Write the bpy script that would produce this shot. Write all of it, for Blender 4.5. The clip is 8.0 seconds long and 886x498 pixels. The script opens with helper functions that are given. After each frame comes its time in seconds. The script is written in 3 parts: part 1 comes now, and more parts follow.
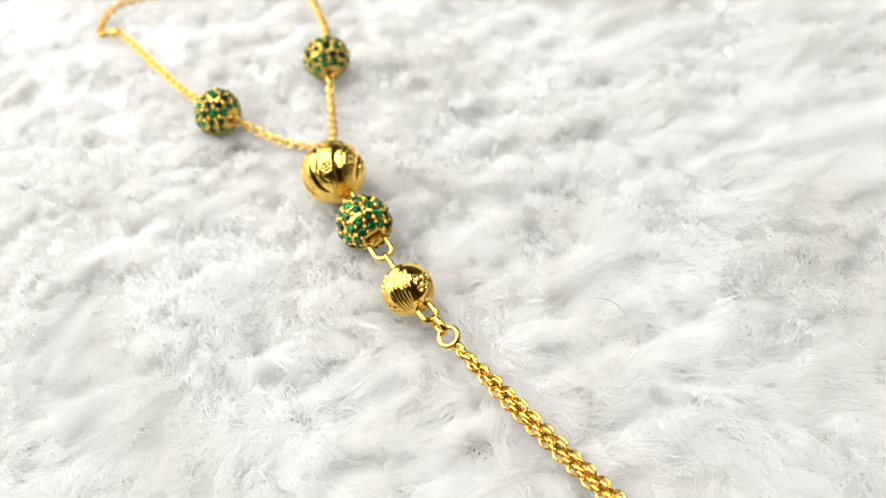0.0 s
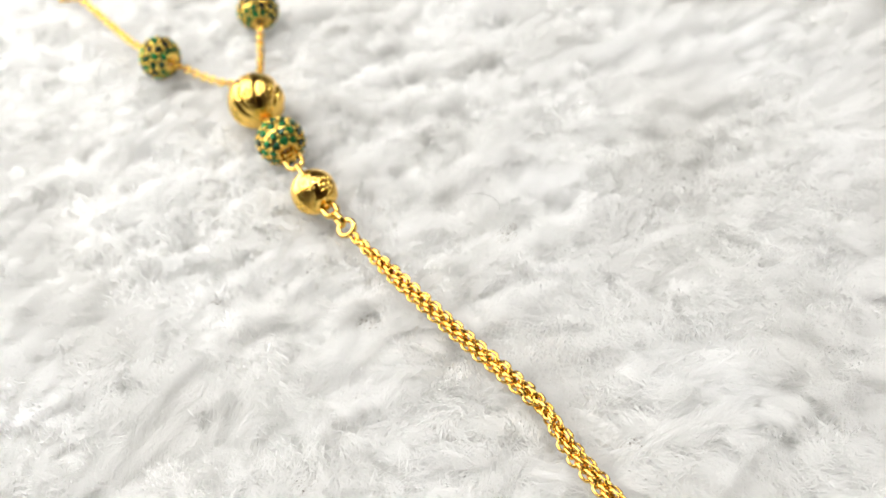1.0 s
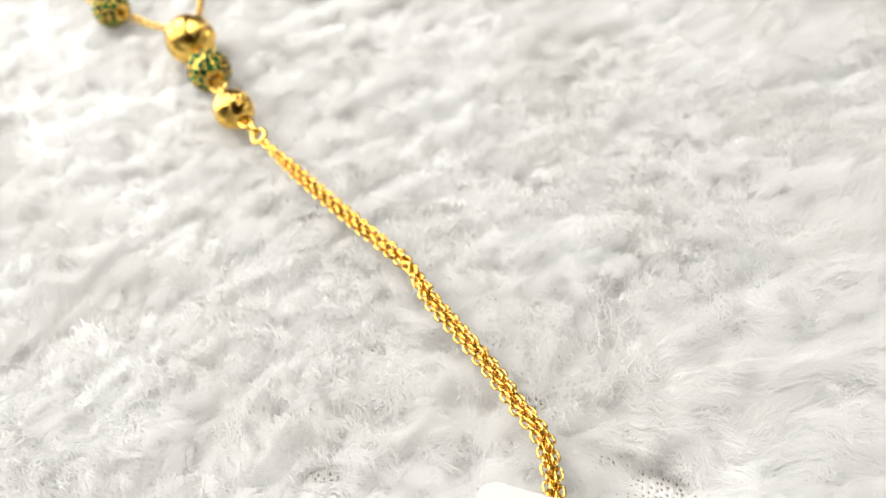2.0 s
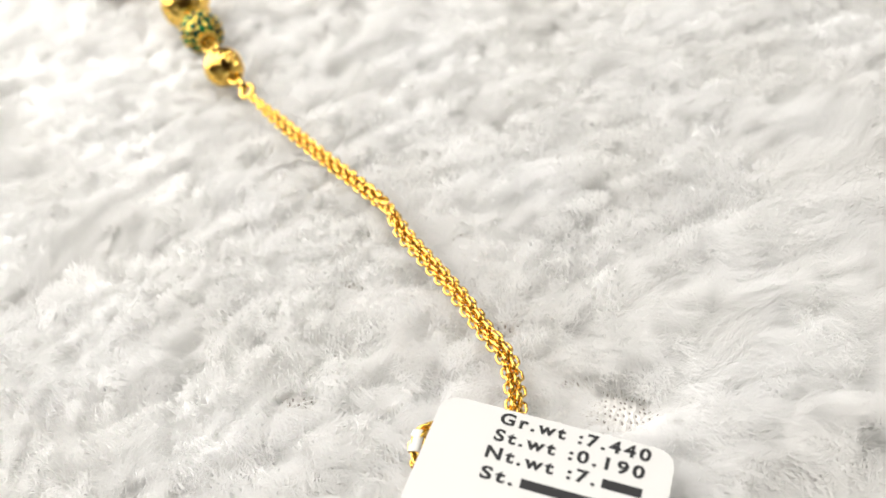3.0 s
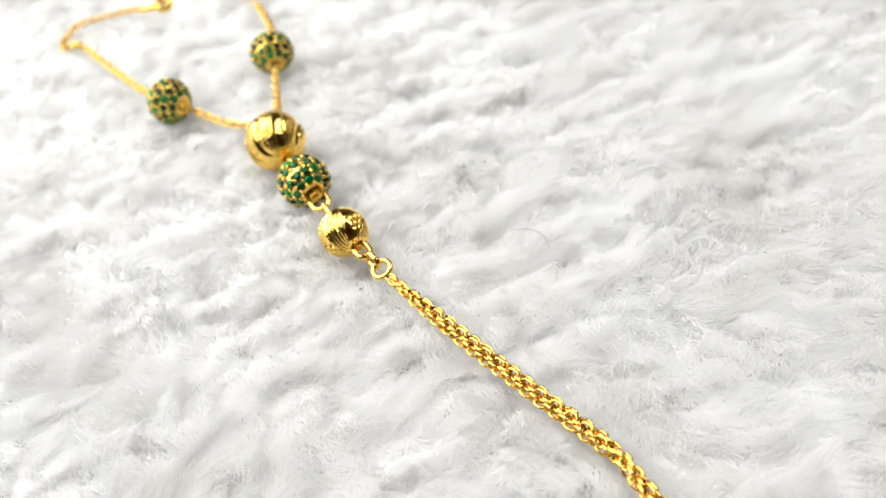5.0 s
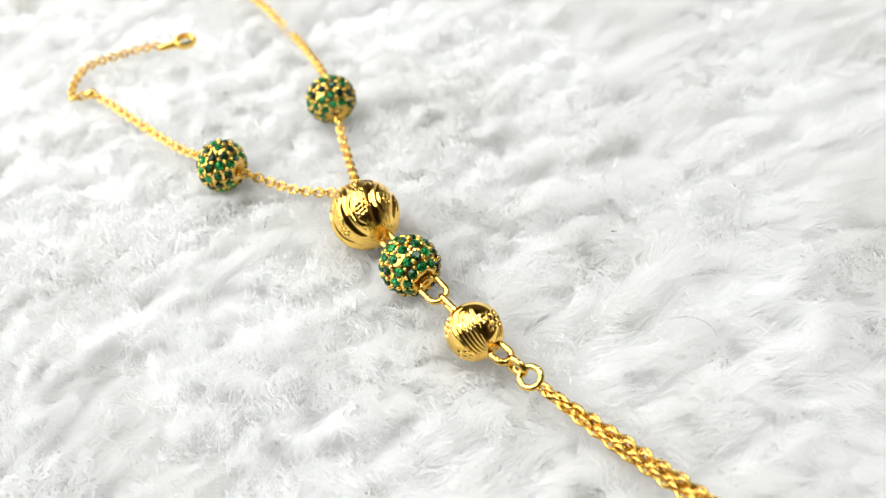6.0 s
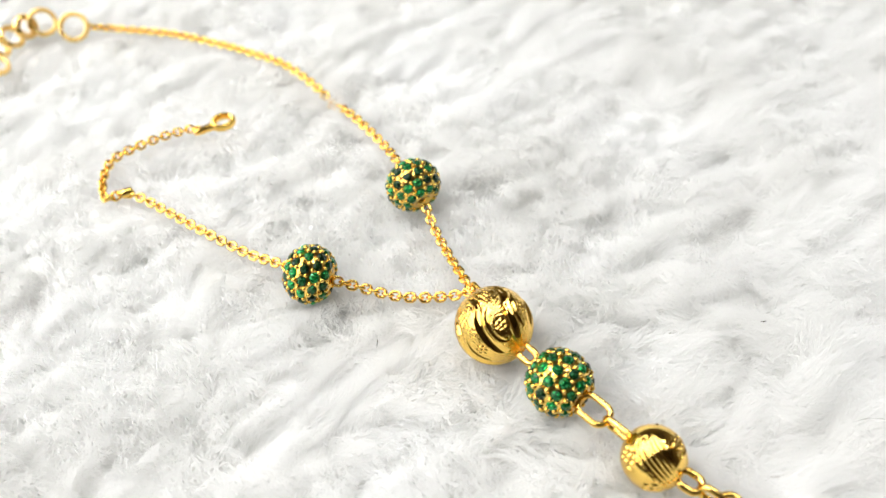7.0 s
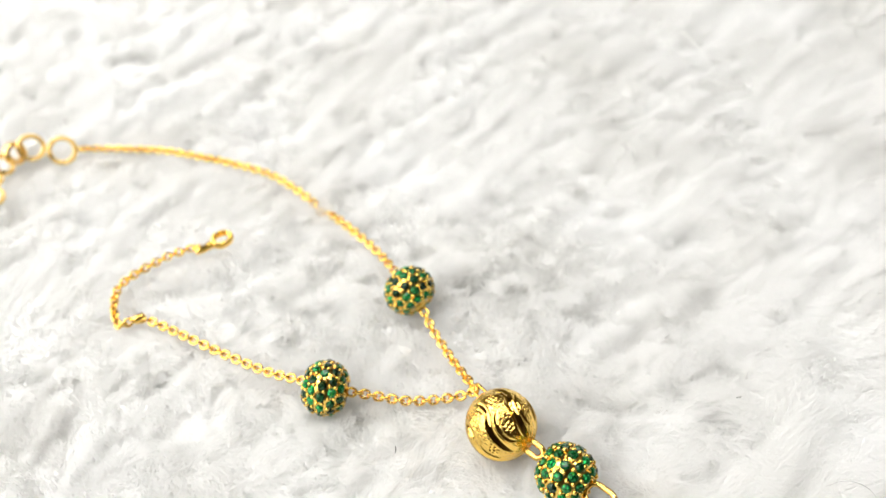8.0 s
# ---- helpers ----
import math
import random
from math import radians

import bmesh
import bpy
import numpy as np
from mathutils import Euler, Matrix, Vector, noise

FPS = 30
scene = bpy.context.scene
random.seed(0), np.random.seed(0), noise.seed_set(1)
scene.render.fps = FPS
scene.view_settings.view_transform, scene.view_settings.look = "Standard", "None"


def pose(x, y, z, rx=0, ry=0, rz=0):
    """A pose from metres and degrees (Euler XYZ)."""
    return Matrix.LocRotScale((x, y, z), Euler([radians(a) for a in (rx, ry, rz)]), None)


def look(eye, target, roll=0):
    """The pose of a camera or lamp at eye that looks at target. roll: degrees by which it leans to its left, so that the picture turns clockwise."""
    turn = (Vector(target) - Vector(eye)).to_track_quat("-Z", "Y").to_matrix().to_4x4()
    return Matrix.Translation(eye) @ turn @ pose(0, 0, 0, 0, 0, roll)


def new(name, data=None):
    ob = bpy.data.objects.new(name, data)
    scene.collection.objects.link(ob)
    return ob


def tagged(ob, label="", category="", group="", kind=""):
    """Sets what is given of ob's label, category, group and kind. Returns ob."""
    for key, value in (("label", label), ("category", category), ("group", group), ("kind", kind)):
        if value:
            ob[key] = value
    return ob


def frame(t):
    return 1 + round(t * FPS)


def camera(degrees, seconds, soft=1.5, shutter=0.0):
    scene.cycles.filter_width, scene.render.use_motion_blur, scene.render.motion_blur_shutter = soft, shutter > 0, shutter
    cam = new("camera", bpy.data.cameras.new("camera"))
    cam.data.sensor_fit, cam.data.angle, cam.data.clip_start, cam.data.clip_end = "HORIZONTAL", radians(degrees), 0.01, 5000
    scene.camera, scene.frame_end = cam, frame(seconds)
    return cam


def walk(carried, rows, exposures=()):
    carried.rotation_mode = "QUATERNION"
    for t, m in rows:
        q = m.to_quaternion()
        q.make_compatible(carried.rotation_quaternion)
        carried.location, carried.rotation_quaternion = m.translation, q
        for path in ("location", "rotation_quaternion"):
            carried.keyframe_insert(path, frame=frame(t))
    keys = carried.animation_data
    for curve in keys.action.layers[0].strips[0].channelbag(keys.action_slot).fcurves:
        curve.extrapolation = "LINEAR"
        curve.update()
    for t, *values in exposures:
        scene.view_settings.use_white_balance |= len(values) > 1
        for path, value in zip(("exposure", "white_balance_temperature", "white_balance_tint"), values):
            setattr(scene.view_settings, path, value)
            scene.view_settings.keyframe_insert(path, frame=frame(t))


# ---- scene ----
import itertools

cam = camera(55.0, 8.0)
# seconds, eye (m), yaw, pitch, roll (degrees)
PATH = [
    (0.0, 0.00116, 0.00143, 0.07721, 2.923, -52.596, -6.347),
    (0.5, 0.00677, -0.00784, 0.07843, 2.705, -52.242, -6.751),
    (1.0, 0.01405, -0.01850, 0.07842, 4.006, -51.175, -8.510),
    (1.5, 0.02092, -0.02859, 0.07827, 5.014, -50.288, -9.985),
    (2.0, 0.02910, -0.04077, 0.07703, 5.631, -49.198, -10.517),
    (2.2, 0.03144, -0.04468, 0.07668, 5.685, -49.107, -10.461),
    (2.75, 0.03542, -0.04929, 0.07448, 7.590, -48.755, -12.366),
    (3.3, 0.03303, -0.04621, 0.07112, 9.299, -47.911, -14.133),
    (3.5, 0.03110, -0.04491, 0.06986, 9.287, -47.324, -14.084),
    (4.0, 0.02300, -0.03822, 0.06790, 6.933, -46.154, -12.005),
    (4.5, 0.01480, -0.02715, 0.06921, 3.720, -45.417, -9.371),
    (5.8, -0.00850, 0.00166, 0.07008, -3.971, -48.432, -6.061),
    (6.0, -0.01248, 0.00593, 0.06969, -5.517, -48.841, -5.839),
    (6.5, -0.02193, 0.01664, 0.06896, -9.391, -49.326, -5.166),
    (7.0, -0.03163, 0.02592, 0.07114, -15.691, -49.690, -2.520),
    (7.5, -0.03559, 0.03182, 0.07667, -19.679, -50.338, -2.159),
    (8.0, -0.03584, 0.03007, 0.08406, -21.397, -48.800, -2.784),
]
walk(cam, [(t, pose(x, y, z, 90 + p, 0, w) @ pose(0, 0, 0, 0, 0, r)) for t, x, y, z, w, p, r in PATH],
     exposures=[(0.0, 0.0, 6430, 9), (3.5, 0.0, 6620, 10), (4.7, 0.0, 6400, 9), (6.3, 0.0, 6220, 8), (7.4, 0.0, 6420, 9), (8.0, 0.0, 6450, 9)])
cam.data.dof.use_dof = True
cam.data.dof.focus_distance = 0.085
cam.data.dof.aperture_fstop = 23.0

# ---- light: a shop with square panels in its ceiling ----
CEILING = 1.75
world = bpy.data.worlds.new("world")
scene.world = world
world.use_nodes = True
world.node_tree.nodes["Background"].inputs[0].default_value = (1.0, 0.97, 0.93, 1)
world.node_tree.nodes["Background"].inputs[1].default_value = 0.05


def panel_lamp(x, y, size, watts):
    lamp = bpy.data.lights.new("ceiling_panel", "AREA")
    lamp.shape, lamp.size, lamp.energy = "SQUARE", size, watts
    lamp.color = (1.0, 0.98, 0.94)
    ob = new("ceiling_panel", lamp)
    ob.location = (x, y, CEILING - 0.012)
    return ob


for px, py in ((0.25, 0.35), (0.85, 0.35), (0.25, 0.95), (0.85, 0.95), (-0.75, 0.45), (-0.75, 1.05), (1.3, 0.1), (1.3, 0.8)):
    panel_lamp(px, py, 0.3, 4.2)

# broad unseen fill light, added so the cloth brightens towards its left side
lamp = bpy.data.lights.new("left_fill_lamp", "AREA")
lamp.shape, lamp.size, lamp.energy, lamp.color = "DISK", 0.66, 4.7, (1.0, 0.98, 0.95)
new("left_fill_lamp", lamp).matrix_world = look((-0.34, 0.20, 0.33), (0.0, 0.08, 0.0))


# ---- materials ----
def material(name, color, rough=0.5, metal=0.0):
    m = bpy.data.materials.new(name)
    m.use_nodes = True
    b = m.node_tree.nodes["Principled BSDF"]
    b.inputs["Base Color"].default_value = (*color, 1)
    b.inputs["Roughness"].default_value = rough
    b.inputs["Metallic"].default_value = metal
    return m, m.node_tree.nodes, m.node_tree.links, b


def noise_node(n, l, scale, detail=2.0, kind="Object"):
    tc = n.new("ShaderNodeTexCoord")
    t = n.new("ShaderNodeTexNoise")
    t.inputs["Scale"].default_value = scale
    t.inputs["Detail"].default_value = detail
    l.new(tc.outputs[kind], t.inputs["Vector"])
    return t


def ramp(n, l, src, a, b, lo=0.3, hi=0.7):
    r = n.new("ShaderNodeMapRange")
    r.inputs["From Min"].default_value, r.inputs["From Max"].default_value = lo, hi
    r.inputs["To Min"].default_value, r.inputs["To Max"].default_value = a, b
    l.new(src, r.inputs["Value"])
    return r.outputs["Result"]


def gold(name, rough, bump, scale, color=(0.94, 0.625, 0.145)):
    m, n, l, b = material(name, color, rough, 1.0)
    t = noise_node(n, l, scale, 3.0)
    l.new(ramp(n, l, t.outputs["Fac"], rough * 0.6, rough * 1.6), b.inputs["Roughness"])
    if bump:
        k = n.new("ShaderNodeBump")
        k.inputs["Strength"].default_value = bump
        k.inputs["Distance"].default_value = 0.0001
        l.new(t.outputs["Fac"], k.inputs["Height"])
        l.new(k.outputs["Normal"], b.inputs["Normal"])
    return m


GOLD = gold("polished_gold", 0.10, 0.06, 900.0)
GOLD_CUT = gold("mirror_cut_gold", 0.06, 0.0, 600.0)
GOLD_STIPPLE = gold("stippled_gold", 0.18, 0.7, 3000.0)
GOLD_PALE = gold("pale_flat_gold", 0.28, 0.1, 700.0, (0.98, 0.71, 0.26))


def gem_material():
    m, n, l, b = material("green_gem", (0.0, 0.2, 0.08), 0.06, 0.75)
    info = n.new("ShaderNodeObjectInfo")
    hsv = n.new("ShaderNodeHueSaturation")
    hsv.inputs["Color"].default_value = (0.006, 0.19, 0.042, 1)
    power = n.new("ShaderNodeMath")
    power.operation = "POWER"
    power.inputs[1].default_value = 2.0
    l.new(info.outputs["Random"], power.inputs[0])
    l.new(ramp(n, l, power.outputs[0], 0.12, 1.8, 0.0, 1.0), hsv.inputs["Value"])
    tc = n.new("ShaderNodeTexCoord")
    cells = n.new("ShaderNodeTexVoronoi")
    cells.inputs["Scale"].default_value = 2600.0
    l.new(tc.outputs["Object"], cells.inputs["Vector"])
    k = n.new("ShaderNodeBump")
    k.inputs["Strength"].default_value = 0.8
    k.inputs["Distance"].default_value = 0.00025
    l.new(cells.outputs["Distance"], k.inputs["Height"])
    l.new(k.outputs["Normal"], b.inputs["Normal"])
    l.new(hsv.outputs["Color"], b.inputs["Base Color"])
    b.inputs["Coat Weight"].default_value = 0.35
    b.inputs["Coat Roughness"].default_value = 0.03
    return m


GEM = gem_material()


def fur_material(name, color, through_light):
    m, n, l, b = material(name, color, 0.55)
    t = noise_node(n, l, 60.0, 3.0)
    mix = n.new("ShaderNodeMix")
    mix.data_type = "RGBA"
    mix.inputs[6].default_value = (*[c * 0.975 for c in color], 1)
    mix.inputs[7].default_value = (*[min(1, c * 1.03) for c in color], 1)
    l.new(ramp(n, l, t.outputs["Fac"], 0, 1), mix.inputs[0])
    l.new(mix.outputs[2], b.inputs["Base Color"])
    b.inputs["Specular IOR Level"].default_value = 0.15
    tr = n.new("ShaderNodeBsdfTranslucent")
    l.new(mix.outputs[2], tr.inputs["Color"])
    sh = n.new("ShaderNodeMixShader")
    sh.inputs[0].default_value = through_light
    l.new(b.outputs[0], sh.inputs[1])
    l.new(tr.outputs[0], sh.inputs[2])
    l.new(sh.outputs[0], n["Material Output"].inputs["Surface"])
    return m


FUR = fur_material("white_plush_fibre", (0.982, 0.979, 0.970), 0.73)
PLAIN_BACKING = fur_material("white_plush_backing", (0.95, 0.945, 0.935), 0.0)


def knit_material():
    """The knitted backing: off-white yarn with small open holes between its loops."""
    m, n, l, b = material("white_knit_backing", (0.9, 0.89, 0.87), 0.8)
    tc = n.new("ShaderNodeTexCoord")
    stretch = n.new("ShaderNodeMapping")
    stretch.inputs["Rotation"].default_value = (0, 0, 0.45)
    stretch.inputs["Scale"].default_value = (1750.0, 1000.0, 10.0)
    l.new(tc.outputs["Object"], stretch.inputs["Vector"])
    cells = n.new("ShaderNodeTexVoronoi")
    cells.voronoi_dimensions = "2D"
    cells.inputs["Scale"].default_value = 1.0
    cells.inputs["Randomness"].default_value = 0.55
    l.new(stretch.outputs[0], cells.inputs["Vector"])
    mix = n.new("ShaderNodeMix")
    mix.data_type = "RGBA"
    mix.inputs[6].default_value = (0.30, 0.27, 0.24, 1)
    mix.inputs[7].default_value = (0.80, 0.785, 0.76, 1)
    l.new(ramp(n, l, cells.outputs["Distance"], 0, 1, 0.13, 0.24), mix.inputs[0])
    l.new(mix.outputs[2], b.inputs["Base Color"])
    k = n.new("ShaderNodeBump")
    k.inputs["Distance"].default_value = 0.0004
    l.new(cells.outputs["Distance"], k.inputs["Height"])
    l.new(k.outputs["Normal"], b.inputs["Normal"])
    return m


BACKING = knit_material()


def paper_material():
    m, n, l, b = material("glossy_white_card", (0.74, 0.74, 0.725), 0.4)
    t = noise_node(n, l, 900.0, 4.0)
    k = n.new("ShaderNodeBump")
    k.inputs["Strength"].default_value = 0.08
    k.inputs["Distance"].default_value = 0.0001
    l.new(t.outputs["Fac"], k.inputs["Height"])
    l.new(k.outputs["Normal"], b.inputs["Normal"])
    return m


PAPER = paper_material()
INK = material("black_print", (0.012, 0.012, 0.014), 0.6)[0]


def plaster(name, color):
    m, n, l, b = material(name, color, 0.8)
    t = noise_node(n, l, 6.0, 5.0)
    k = n.new("ShaderNodeBump")
    k.inputs["Strength"].default_value = 0.15
    l.new(t.outputs["Fac"], k.inputs["Height"])
    l.new(k.outputs["Normal"], b.inputs["Normal"])
    return m


WALL = plaster("brown_wall_panelling", (0.25, 0.19, 0.13))
CEIL = plaster("ceiling_paint", (0.24, 0.19, 0.145))
FLOOR = plaster("brown_floor_tile", (0.16, 0.12, 0.09))
WOOD = plaster("dark_counter_wood", (0.12, 0.07, 0.04))


# ---- mesh helpers ----
def mesh_object(name, bm, mats, smooth=True):
    me = bpy.data.meshes.new(name)
    bm.to_mesh(me)
    bm.free()
    for m in mats if isinstance(mats, (list, tuple)) else [mats]:
        me.materials.append(m)
    if smooth:
        me.polygons.foreach_set("use_smooth", [True] * len(me.polygons))
    return new(name, me)


def under(ob, parent, m=None, label=""):
    ob.parent = parent
    if m is not None:
        ob.matrix_basis = m
    return tagged(ob, label)


def part(name, bm, mats, parent, label="", m=None, smooth=True):
    return under(mesh_object(name, bm, mats, smooth), parent, m, label)


def add_box(bm, lo, hi):
    v = [bm.verts.new((x, y, z)) for x in (lo[0], hi[0]) for y in (lo[1], hi[1]) for z in (lo[2], hi[2])]
    for f in ((0, 1, 3, 2), (4, 6, 7, 5), (0, 4, 5, 1), (2, 3, 7, 6), (0, 2, 6, 4), (1, 5, 7, 3)):
        bm.faces.new([v[i] for i in f])


def box(name, lo, hi, mat):
    bm = bmesh.new()
    add_box(bm, lo, hi)
    return mesh_object(name, bm, mat, False)


def add_tube(bm, points, radius, sides=8, closed=True, squash=1.0):
    """A wire of given radius through the points (a closed loop, or capped ends)."""
    n = len(points)
    pts = [Vector(p) for p in points]
    rings = []
    normal = None
    for i in range(n):
        a, b = pts[(i - 1) % n], pts[(i + 1) % n]
        if not closed:
            a, b = pts[max(0, i - 1)], pts[min(n - 1, i + 1)]
        d = (b - a).normalized()
        if normal is None:
            normal = d.orthogonal().normalized() if abs(d.z) > 0.99 else Vector((0, 0, 1)).cross(d).normalized()
        normal = (normal - d * normal.dot(d)).normalized()
        side = d.cross(normal)
        r = radius[i] if isinstance(radius, (list, tuple)) else radius
        rings.append([bm.verts.new(pts[i] + normal * (r * math.cos(k * 2 * math.pi / sides)) + side * (r * squash * math.sin(k * 2 * math.pi / sides))) for k in range(sides)])
    for i in range(n if closed else n - 1):
        a, b = rings[i], rings[(i + 1) % n]
        for k in range(sides):
            bm.faces.new((a[k], a[(k + 1) % sides], b[(k + 1) % sides], b[k]))
    if not closed:
        bm.faces.new(rings[0][::-1])
        bm.faces.new(rings[-1])


def oval(length, width, wire, count=16):
    """Centre line of an oval wire link in its own x-y plane, outer size given."""
    straight = (length - width) / 2
    r = (width - wire) / 2
    out = []
    for k in range(count):
        a = 2 * math.pi * (k + 0.5) / count
        out.append((math.copysign(straight, math.cos(a)) + r * math.cos(a), r * math.sin(a), 0))
    return out


def spline(ctrl, step):
    """Points every step metres along a smooth curve through the control points."""
    p = [Vector(c) for c in ctrl]
    p = [2 * p[0] - p[1]] + p + [2 * p[-1] - p[-2]]
    fine = []
    for i in range(1, len(p) - 2):
        a, b, c, d = p[i - 1:i + 3]
        for k in range(40):
            t = k / 40
            fine.append(0.5 * (2 * b + (c - a) * t + (2 * a - 5 * b + 4 * c - d) * t * t + (3 * b - a - 3 * c + d) * t ** 3))
    fine.append(p[-2])
    out, gone, need = [fine[0]], 0.0, step
    for a, b in zip(fine, fine[1:]):
        seg = (b - a).length
        while gone + seg >= need:
            out.append(a.lerp(b, (need - gone) / seg))
            need += step
        gone += seg
    return out


def along(p, q, roll):
    """A pose at the middle of p and q, x from p to q, turned by roll radians about that line."""
    x = (q - p).normalized()
    y = Vector((0, 0, 1)).cross(x).normalized()
    z = x.cross(y)
    m = Matrix((x, y, z)).transposed().to_4x4()
    return Matrix.Translation((p + q) / 2) @ m @ Matrix.Rotation(roll, 4, "X")


CM = 0.01


def cm(*rows):
    return [tuple(v * CM for v in r) for r in rows]


# ---- the room that closes the place ----
TABLE = -0.022
for name, lo, hi in (("wall_north", (-2.1, 2.4, -0.95), (2.1, 2.5, CEILING)), ("wall_south", (-2.1, -2.5, -0.95), (2.1, -2.4, CEILING)),
                     ("wall_east", (2.1, -2.5, -0.95), (2.2, 2.5, CEILING)), ("wall_west", (-2.2, -2.5, -0.95), (-2.1, 2.5, CEILING))):
    tagged(box(name, lo, hi, WALL), "plain brown shop wall", "wall", kind="structure")
tagged(box("floor", (-2.2, -2.5, -1.0), (2.2, 2.5, -0.95), FLOOR), "brown tiled shop floor", "floor", kind="structure")
tagged(box("ceiling", (-2.2, -2.5, CEILING), (2.2, 2.5, CEILING + 0.08), CEIL), "plain brown shop ceiling", "ceiling", kind="structure")
counter = tagged(box("counter", (-0.55, -0.45, -0.95), (0.6, 0.62, TABLE), WOOD), "dark wooden shop counter under the plush cloth", "counter")

# ---- the jewellery's plan, in centimetres ----
B1, G2, S3 = (-1.43, 7.054, 0.321), (-1.057, 6.298, 0.25), (-0.569, 5.341, 0.24)
GL, GR = (-2.996, 8.313, 0.258), (-1.624, 9.201, 0.264)
R_B1, R_G2, R_S3, R_GL, R_GR = 0.382, 0.308, 0.290, 0.300, 0.305
RING = (-0.16, 4.745, 0.19)
JOIN = (-1.47, 7.60, 0.22)
LEFT_A = cm(JOIN, (-1.72, 7.69, 0.11), (-2.17, 7.86, 0.09), (-2.59, 8.12, 0.13), (-2.80, 8.20, 0.22))
LEFT_B = cm((-3.18, 8.52, 0.22), (-3.565, 8.93, 0.11), (-4.01, 9.46, 0.09), (-4.545, 10.11, 0.10), (-4.78, 10.31, 0.12), (-5.00, 10.29, 0.11),
            (-5.03, 10.47, 0.12), (-4.99, 10.74, 0.12), (-4.82, 10.97, 0.13), (-4.24, 11.16, 0.12), (-3.76, 11.13, 0.16))
RIGHT_A = cm(JOIN, (-1.525, 8.20, 0.12), (-1.565, 8.62, 0.14), (-1.57, 8.95, 0.22))
RIGHT_B = cm((-1.64, 9.48, 0.20), (-1.70, 10.02, 0.10), (-1.89, 10.63, 0.08), (-2.03, 11.0, 0.05), (-2.12, 11.22, -0.08), (-2.23, 11.45, 0.05), (-2.55, 12.06, 0.09),
             (-2.95, 12.5, 0.09), (-3.40, 12.92, 0.08), (-3.92, 13.31, 0.09), (-4.64, 13.67, 0.11), (-5.09, 13.80, 0.17))
STRANDS = cm((-0.11, 4.66, 0.19), (0.15, 4.34, 0.15), (0.68, 3.66, 0.14), (1.20, 3.02, 0.14), (1.62, 2.52, 0.15), (1.90, 2.14, 0.16), (2.10, 1.70, 0.15),
             (2.40, 1.22, 0.14), (2.70, 0.72, 0.15), (2.94, 0.24, 0.16), (3.12, -0.08, 0.17), (3.18, -0.40, 0.18), (3.16, -0.80, 0.18),
             (2.95, -1.0, 0.16), (2.62, -0.93, 0.16), (2.40, -0.85, 0.22), (2.25, -0.94, 0.24), (2.22, -1.12, 0.22), (2.32, -1.32, 0.18), (2.6, -1.62, 0.14))


# ---- white plush cloth ----
PATCHES = np.random.default_rng(21).uniform(-1, 1, (7, 64, 64))


def patchy(x, y, size, k):
    """Uneven soft swells of about that size, -1 to 1."""
    u, v = x / size + 17.3 * k, y / size + 9.1 * k
    i, j = np.floor(u).astype(int), np.floor(v).astype(int)
    a, b = u - i, v - j
    a, b = a * a * (3 - 2 * a), b * b * (3 - 2 * b)
    g = PATCHES[k]
    p, q = g[i % 64, j % 64] * (1 - a) + g[(i + 1) % 64, j % 64] * a, g[i % 64, (j + 1) % 64] * (1 - a) + g[(i + 1) % 64, (j + 1) % 64] * a
    return p * (1 - b) + q * b


def hills(x, y):
    """Height of the pile's surface: soft uneven rows of tufts."""
    u, v = 0.954 * x + 0.30 * y, 0.954 * y - 0.30 * x
    wave = np.sin(v * 2 * np.pi / 0.0072 + 2.4 * patchy(u, v, 0.013, 0) + 1.2 * patchy(u, v, 0.006, 1))
    rows = (1 - 2 * (0.5 - 0.5 * wave) ** 2) * (0.6 + 0.4 * patchy(u, v, 0.022, 2))
    return 0.00058 * rows + 0.00025 * patchy(u * 0.7, v, 0.0042, 3) + 0.00031 * patchy(u, v, 0.0023, 4) - 0.0001


LINE = np.array([p[:2] for path in (LEFT_A, LEFT_B, RIGHT_A, RIGHT_B, STRANDS) for p in spline(path, 0.0012)])
BALLS = [(b[0] * CM, b[1] * CM, r * CM) for b, r in ((B1, R_B1), (G2, R_G2), (S3, R_S3), (GL, R_GL), (GR, R_GR))]


GRID, GX, GY = 0.0005, -0.2, -0.2
NEAR = np.full((1000, 1000), 9.0)
for a in range(-9, 10):
    for b in range(-9, 10):
        np.minimum.at(NEAR, (np.round((LINE[:, 0] - GX) / GRID).astype(int) + a, np.round((LINE[:, 1] - GY) / GRID).astype(int) + b), math.hypot(a, b) * GRID)


def pressed(x, y):
    """How far the pile is pushed down by what lies on it, 0 to 1."""
    gx = np.clip(((x - GX) / GRID).astype(int), 0, 999)
    gy = np.clip(((y - GY) / GRID).astype(int), 0, 999)
    d = NEAR[gx, gy]
    out = np.clip(1 - (d - 0.0011) / 0.0026, 0, 1)
    for bx, by, r in BALLS:
        out = np.maximum(out, np.clip(1 - (np.hypot(x - bx, y - by) - r * 0.75) / 0.003, 0, 1) * 1.0)
    # a lock of the pile lies over the chain here
    return out * (1 - np.exp(-(np.hypot(x + 0.0212, y - 0.1122) / 0.0016) ** 2))


FUR_DEPTH = 0.0027
